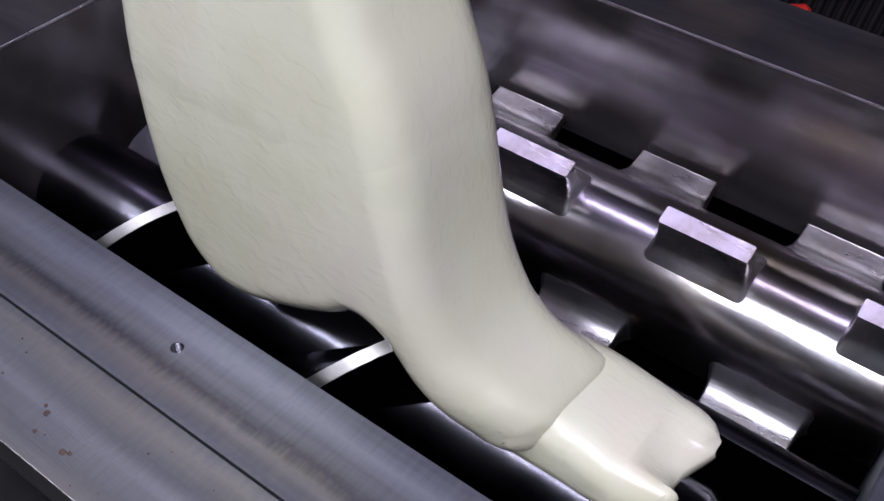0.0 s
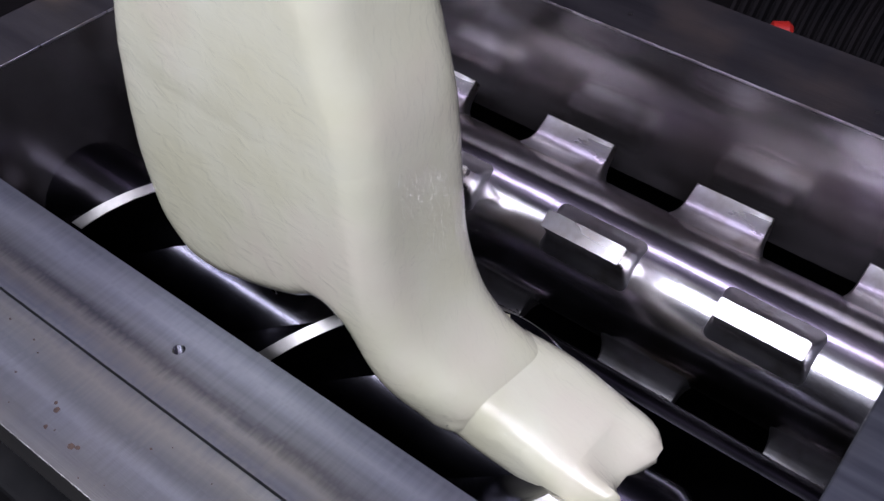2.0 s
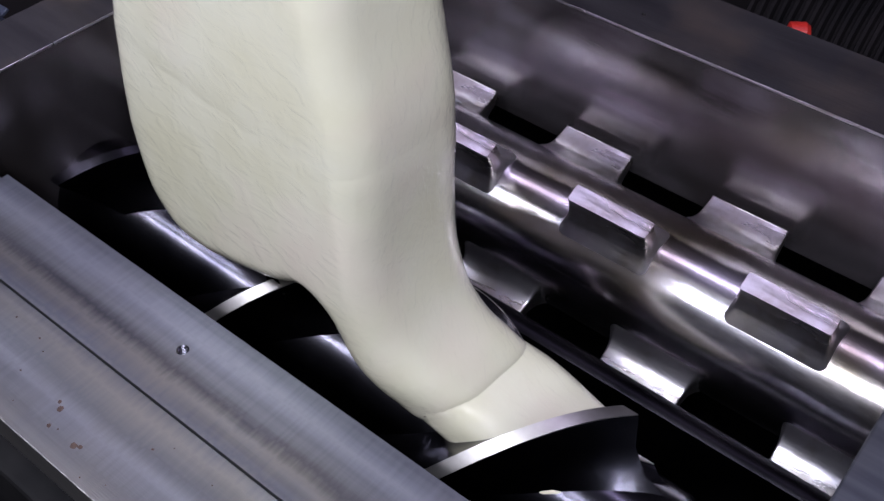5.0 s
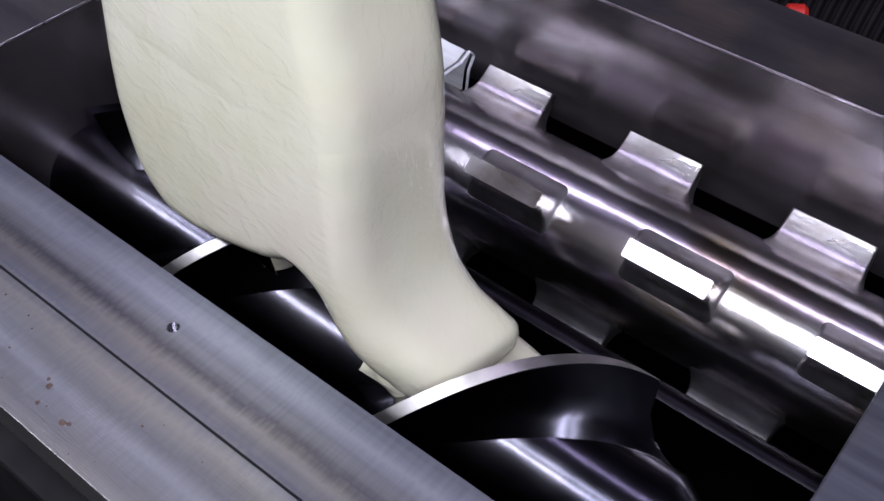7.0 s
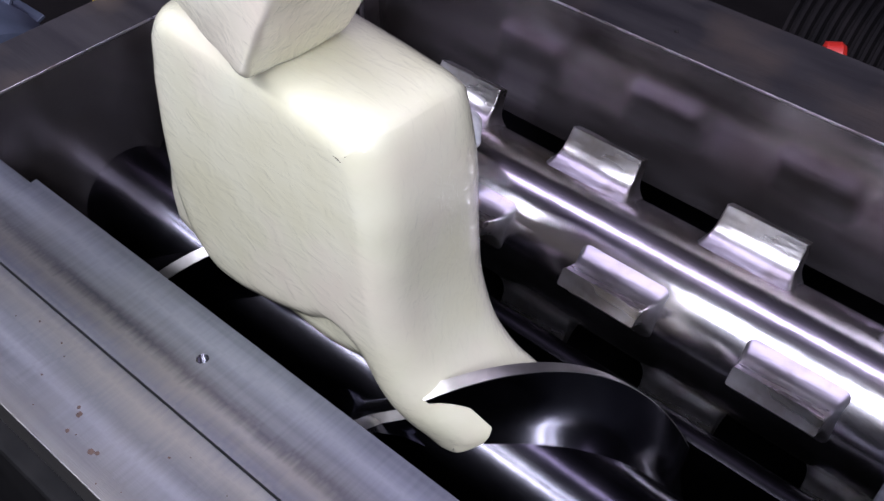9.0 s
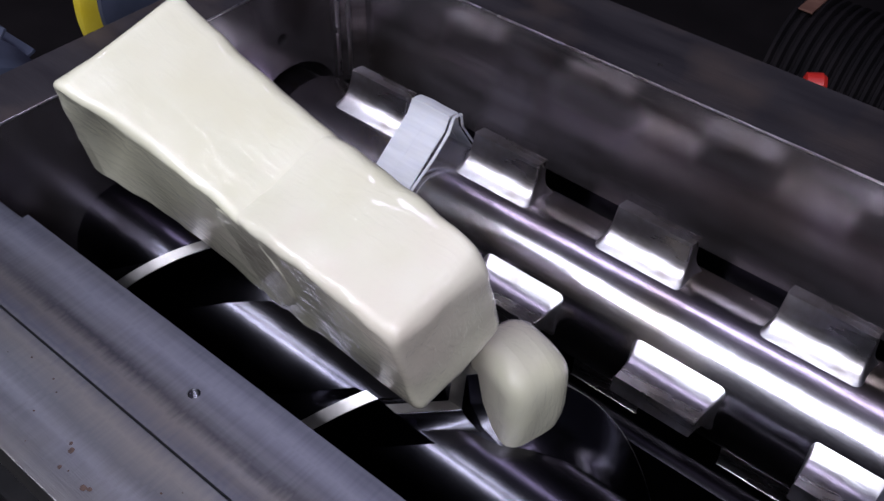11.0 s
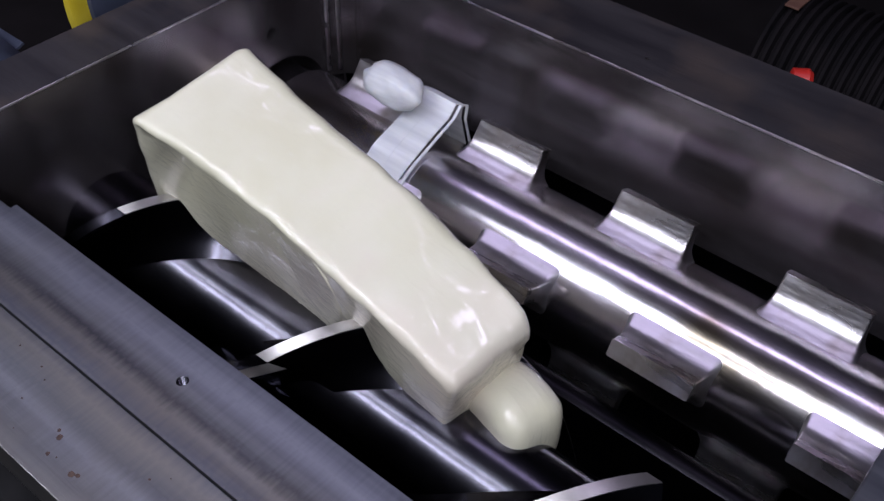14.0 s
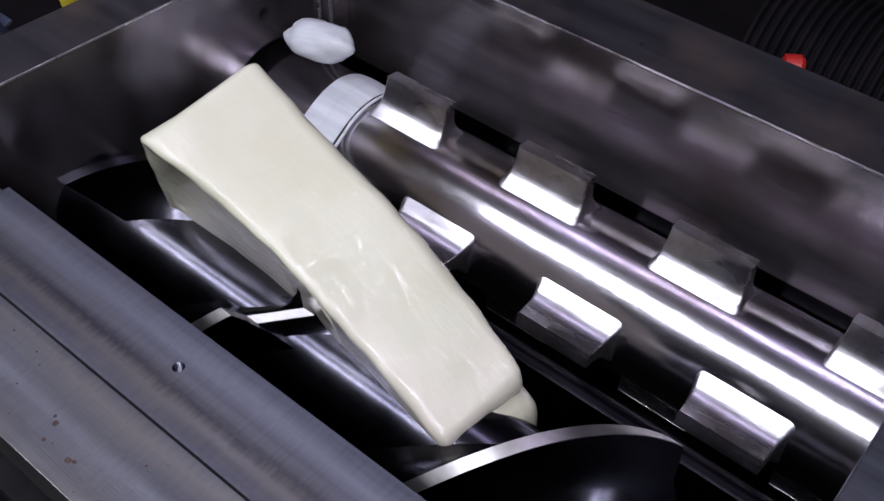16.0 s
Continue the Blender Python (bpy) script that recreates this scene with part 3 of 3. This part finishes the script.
def build_hose():
    hose = tagged(new("ribbed_hose"), "thick black ribbed hose beside the machine", "hose")
    rings = []
    for k in range(64):
        x = -0.1 + k * 0.02
        rings += [(x, 0.150), (x + 0.004, 0.162), (x + 0.011, 0.162), (x + 0.015, 0.150)]
    part("hose_wall", lathe_x(rings, 48), M_HOSE, hose, smooth=True)
    for k in range(2):
        part("saddle", box(0.15 + 0.7 * k, 0.25 + 0.7 * k, -0.1, 0.1, -0.70, -0.14, 0.008), M_BLACK, hose, "black steel saddle stand")
    part("label", box(-0.085, -0.055, -0.06, 0.03, 0.162, 0.166, 0.001), M_ORANGE, hose, "pale orange tag")
    hose.matrix_world = pose(0.13, 1.52, -0.30)
    return hose


M_ORANGE = material("pale_orange_tag", (0.10, 0.045, 0.03), 0.7, 0.0, (0.16, 0.08, 0.055), 30)
build_hose()
valve = tagged(new("red_knob_valve"), "small valve with a red plastic knob", "valve")
part("knob", lathe_x([(-0.02, 0.012), (-0.016, 0.02), (0.012, 0.022), (0.02, 0.016)], 24), M_RED, valve, "red knob", True)
part("stem", box(-0.008, 0.008, -0.008, 0.008, -0.84, -0.01, 0.002), M_BLACK, valve)
valve.matrix_world = pose(0.175, 1.27, -0.16, 0, 0, 30)


# ---- movement ----
def scrap_at(x, angle, r, turn=0):
    a = radians(angle)
    return pose(x, RY + r * math.cos(a), RZ + r * math.sin(a), angle - 90, 0, turn)


def motions():
    times = [i * 0.5 for i in range(33)]
    walk(rotor, [(t, pose(0, RY, RZ, math.degrees(0.3373 + 0.9522 * t))) for t in times])
    walk(screw, [(t, pose(0, SY, SZ, 118 - math.degrees(0.298) * (t - 7) + 360 * 0.212 / 0.775)) for t in times])
    drift = {14.5: -0.01, 15.0: -0.05, 15.5: -0.09, 16.0: -0.12}
    walk(wrap, [(t, pose(drift.get(t, 0.0), RY, RZ, math.degrees(0.3373 + 0.9522 * t))) for t in times])
    walk(scrap, [(0, scrap_at(-0.10, -75, 0.13)), (7.2, scrap_at(-0.10, -60, 0.13)), (7.7, scrap_at(-0.11, 20, 0.16)), (8.0, scrap_at(-0.115, 76, 0.183)), (8.7, scrap_at(-0.165, 78, 0.19)),
                 (9.3, scrap_at(-0.2, 150, 0.16)), (10.0, scrap_at(-0.22, 220, 0.13)), (11.2, scrap_at(-0.24, 285, 0.13)), (12.4, scrap_at(-0.25, 325, 0.12)), (12.8, scrap_at(-0.25, 420, 0.19)), (13.1, scrap_at(-0.26, 436, 0.205)),
                 (13.5, scrap_at(-0.31, 436, 0.19)), (14.0, scrap_at(-0.32, 444, 0.18)), (14.5, scrap_at(-0.35, 450, 0.175, 8)), (15.0, scrap_at(-0.41, 446, 0.18, 16)), (16, scrap_at(-0.46, 450, 0.18, 24))])
    body_rows = [(0, 0.064, 0.260, -0.004, -3, -9, -3), (0.5, 0.064, 0.260, -0.004, -3, -9, -3), (1.5, 0.036, 0.260, 0.0, -3, -5, -3), (3, 0.010, 0.260, 0.0, -3, -1, -3), (4.2, 0.0, 0.260, 0.002, -3, 1, -3), (6.5, -0.008, 0.258, 0.004, -3, 2, -3), (7.4, -0.014, 0.258, 0.004, -3, 1, -3),
                 (8, -0.040, 0.258, -0.016, -3, -6, -3), (8.7, -0.002, 0.264, -0.022, -3, -1, -3), (9.7, -0.03, 0.28, -0.30, 0, 0, 0), (10.8, -0.02, 0.28, -0.80, 0, 0, 0), (16, -0.02, 0.28, -0.80, 0, 0, 0)]
    walk(body, [(t, pose(*p)) for t, *p in body_rows])
    sunk = {8: 0.20, 8.7: 0.20, 9.7: 0.20, 10.8: 0.20, 16: 0.20}
    walk(head, [(t, pose(*p) @ pose(-0.10 * sunk.get(t, 0), 0.03 * sunk.get(t, 0), -sunk.get(t, 0))) for t, *p in body_rows])
    # the toe goes with the body and is drawn back under the flight
    drawn = {0: (-0.042, 0, 0.005, 0, 0, 0), 0.5: (-0.042, 0, 0.005, 0, 0, 0), 1.5: (-0.028, 0, 0.003, 0, 0, 0), 6.5: (-0.02, 0, -0.025, 0, 2, 0), 7.4: (-0.03, 0, -0.035, 0, 3, 0), 8: (-0.02, 0.02, -0.10, 0, 6, 0), 8.7: (-0.03, 0.02, -0.12, 0, 6, 0)}
    walk(toe, [(t, pose(*p) @ pose(*drawn.get(t, (0, 0, 0, 0, 0, 0)))) for t, *p in body_rows])
    walk(tongue, [(0, pose(-0.10, 0.265, 0.05, 0, 88)), (7.4, pose(-0.10, 0.265, 0.05, 0, 88)), (8.7, pose(-0.08, 0.27, 0.04, 0, 88)), (9.7, pose(0.12, 0.33, -0.08, 0, 88)), (10.8, pose(0.190, 0.350, -0.150, 6, 90, -10)), (12.5, pose(0.204, 0.350, -0.205, 6, 92, -10)),
                  (13.5, pose(0.214, 0.348, -0.225, 6, 92, -10)), (14.5, pose(0.214, 0.345, -0.250, 6, 92, -10)), (16, pose(0.195, 0.342, -0.285, 6, 90, -10))])
    # the long slab: stands up, folds back, then lies on the screw; rows of the middle joint and of the two halves' dip
    slab = [(0, -0.10, 0.292, 0.63, -3, -3, 86, 86), (3, -0.125, 0.292, 0.63, -3, -3, 88, 88), (7.4, -0.130, 0.290, 0.63, -3, -3, 88, 88), (7.7, -0.20, 0.262, 0.52, -3, -3, 58, 58),
            (8, -0.350, 0.270, 0.480, -2, -3, 30, 30), (8.7, -0.330, 0.270, 0.480, -2, -3, 30, 30), (9.7, -0.180, 0.255, 0.180, 6, -3, 8, 18),
            (10.8, -0.116, 0.256, 0.034, 14, -4, -2, 17), (11, -0.114, 0.264, 0.022, 15, -4, -2, 16), (11.5, -0.112, 0.286, 0.010, 17, -4, 1, 11), (12.5, -0.110, 0.316, -0.008, 18, -4, 6.5, 4), (13, -0.106, 0.340, -0.038, 15, -4, 8, 8), (13.5, -0.103, 0.356, -0.070, 12, -4, 9, 12),
            (14, -0.100, 0.352, -0.092, 10.5, -5, 12, 10), (14.5, -0.090, 0.348, -0.110, 8.5, -6, 15, 11), (15, -0.076, 0.345, -0.114, 8, -8, 19, 14), (15.5, -0.072, 0.344, -0.120, 11, -9, 21, 15), (16, -0.074, 0.341, -0.148, 15, -9, 23, 15)]
    walk(near_half, [(t, pose(x, y, z, rx, 0, rz) @ pose(0, 0, 0, 0, near)) for t, x, y, z, rx, rz, near, far in slab])
    walk(far_half, [(t, pose(x, y, z, rx, 0, rz) @ pose(0, 0, 0, 0, far)) for t, x, y, z, rx, rz, near, far in slab])


motions()
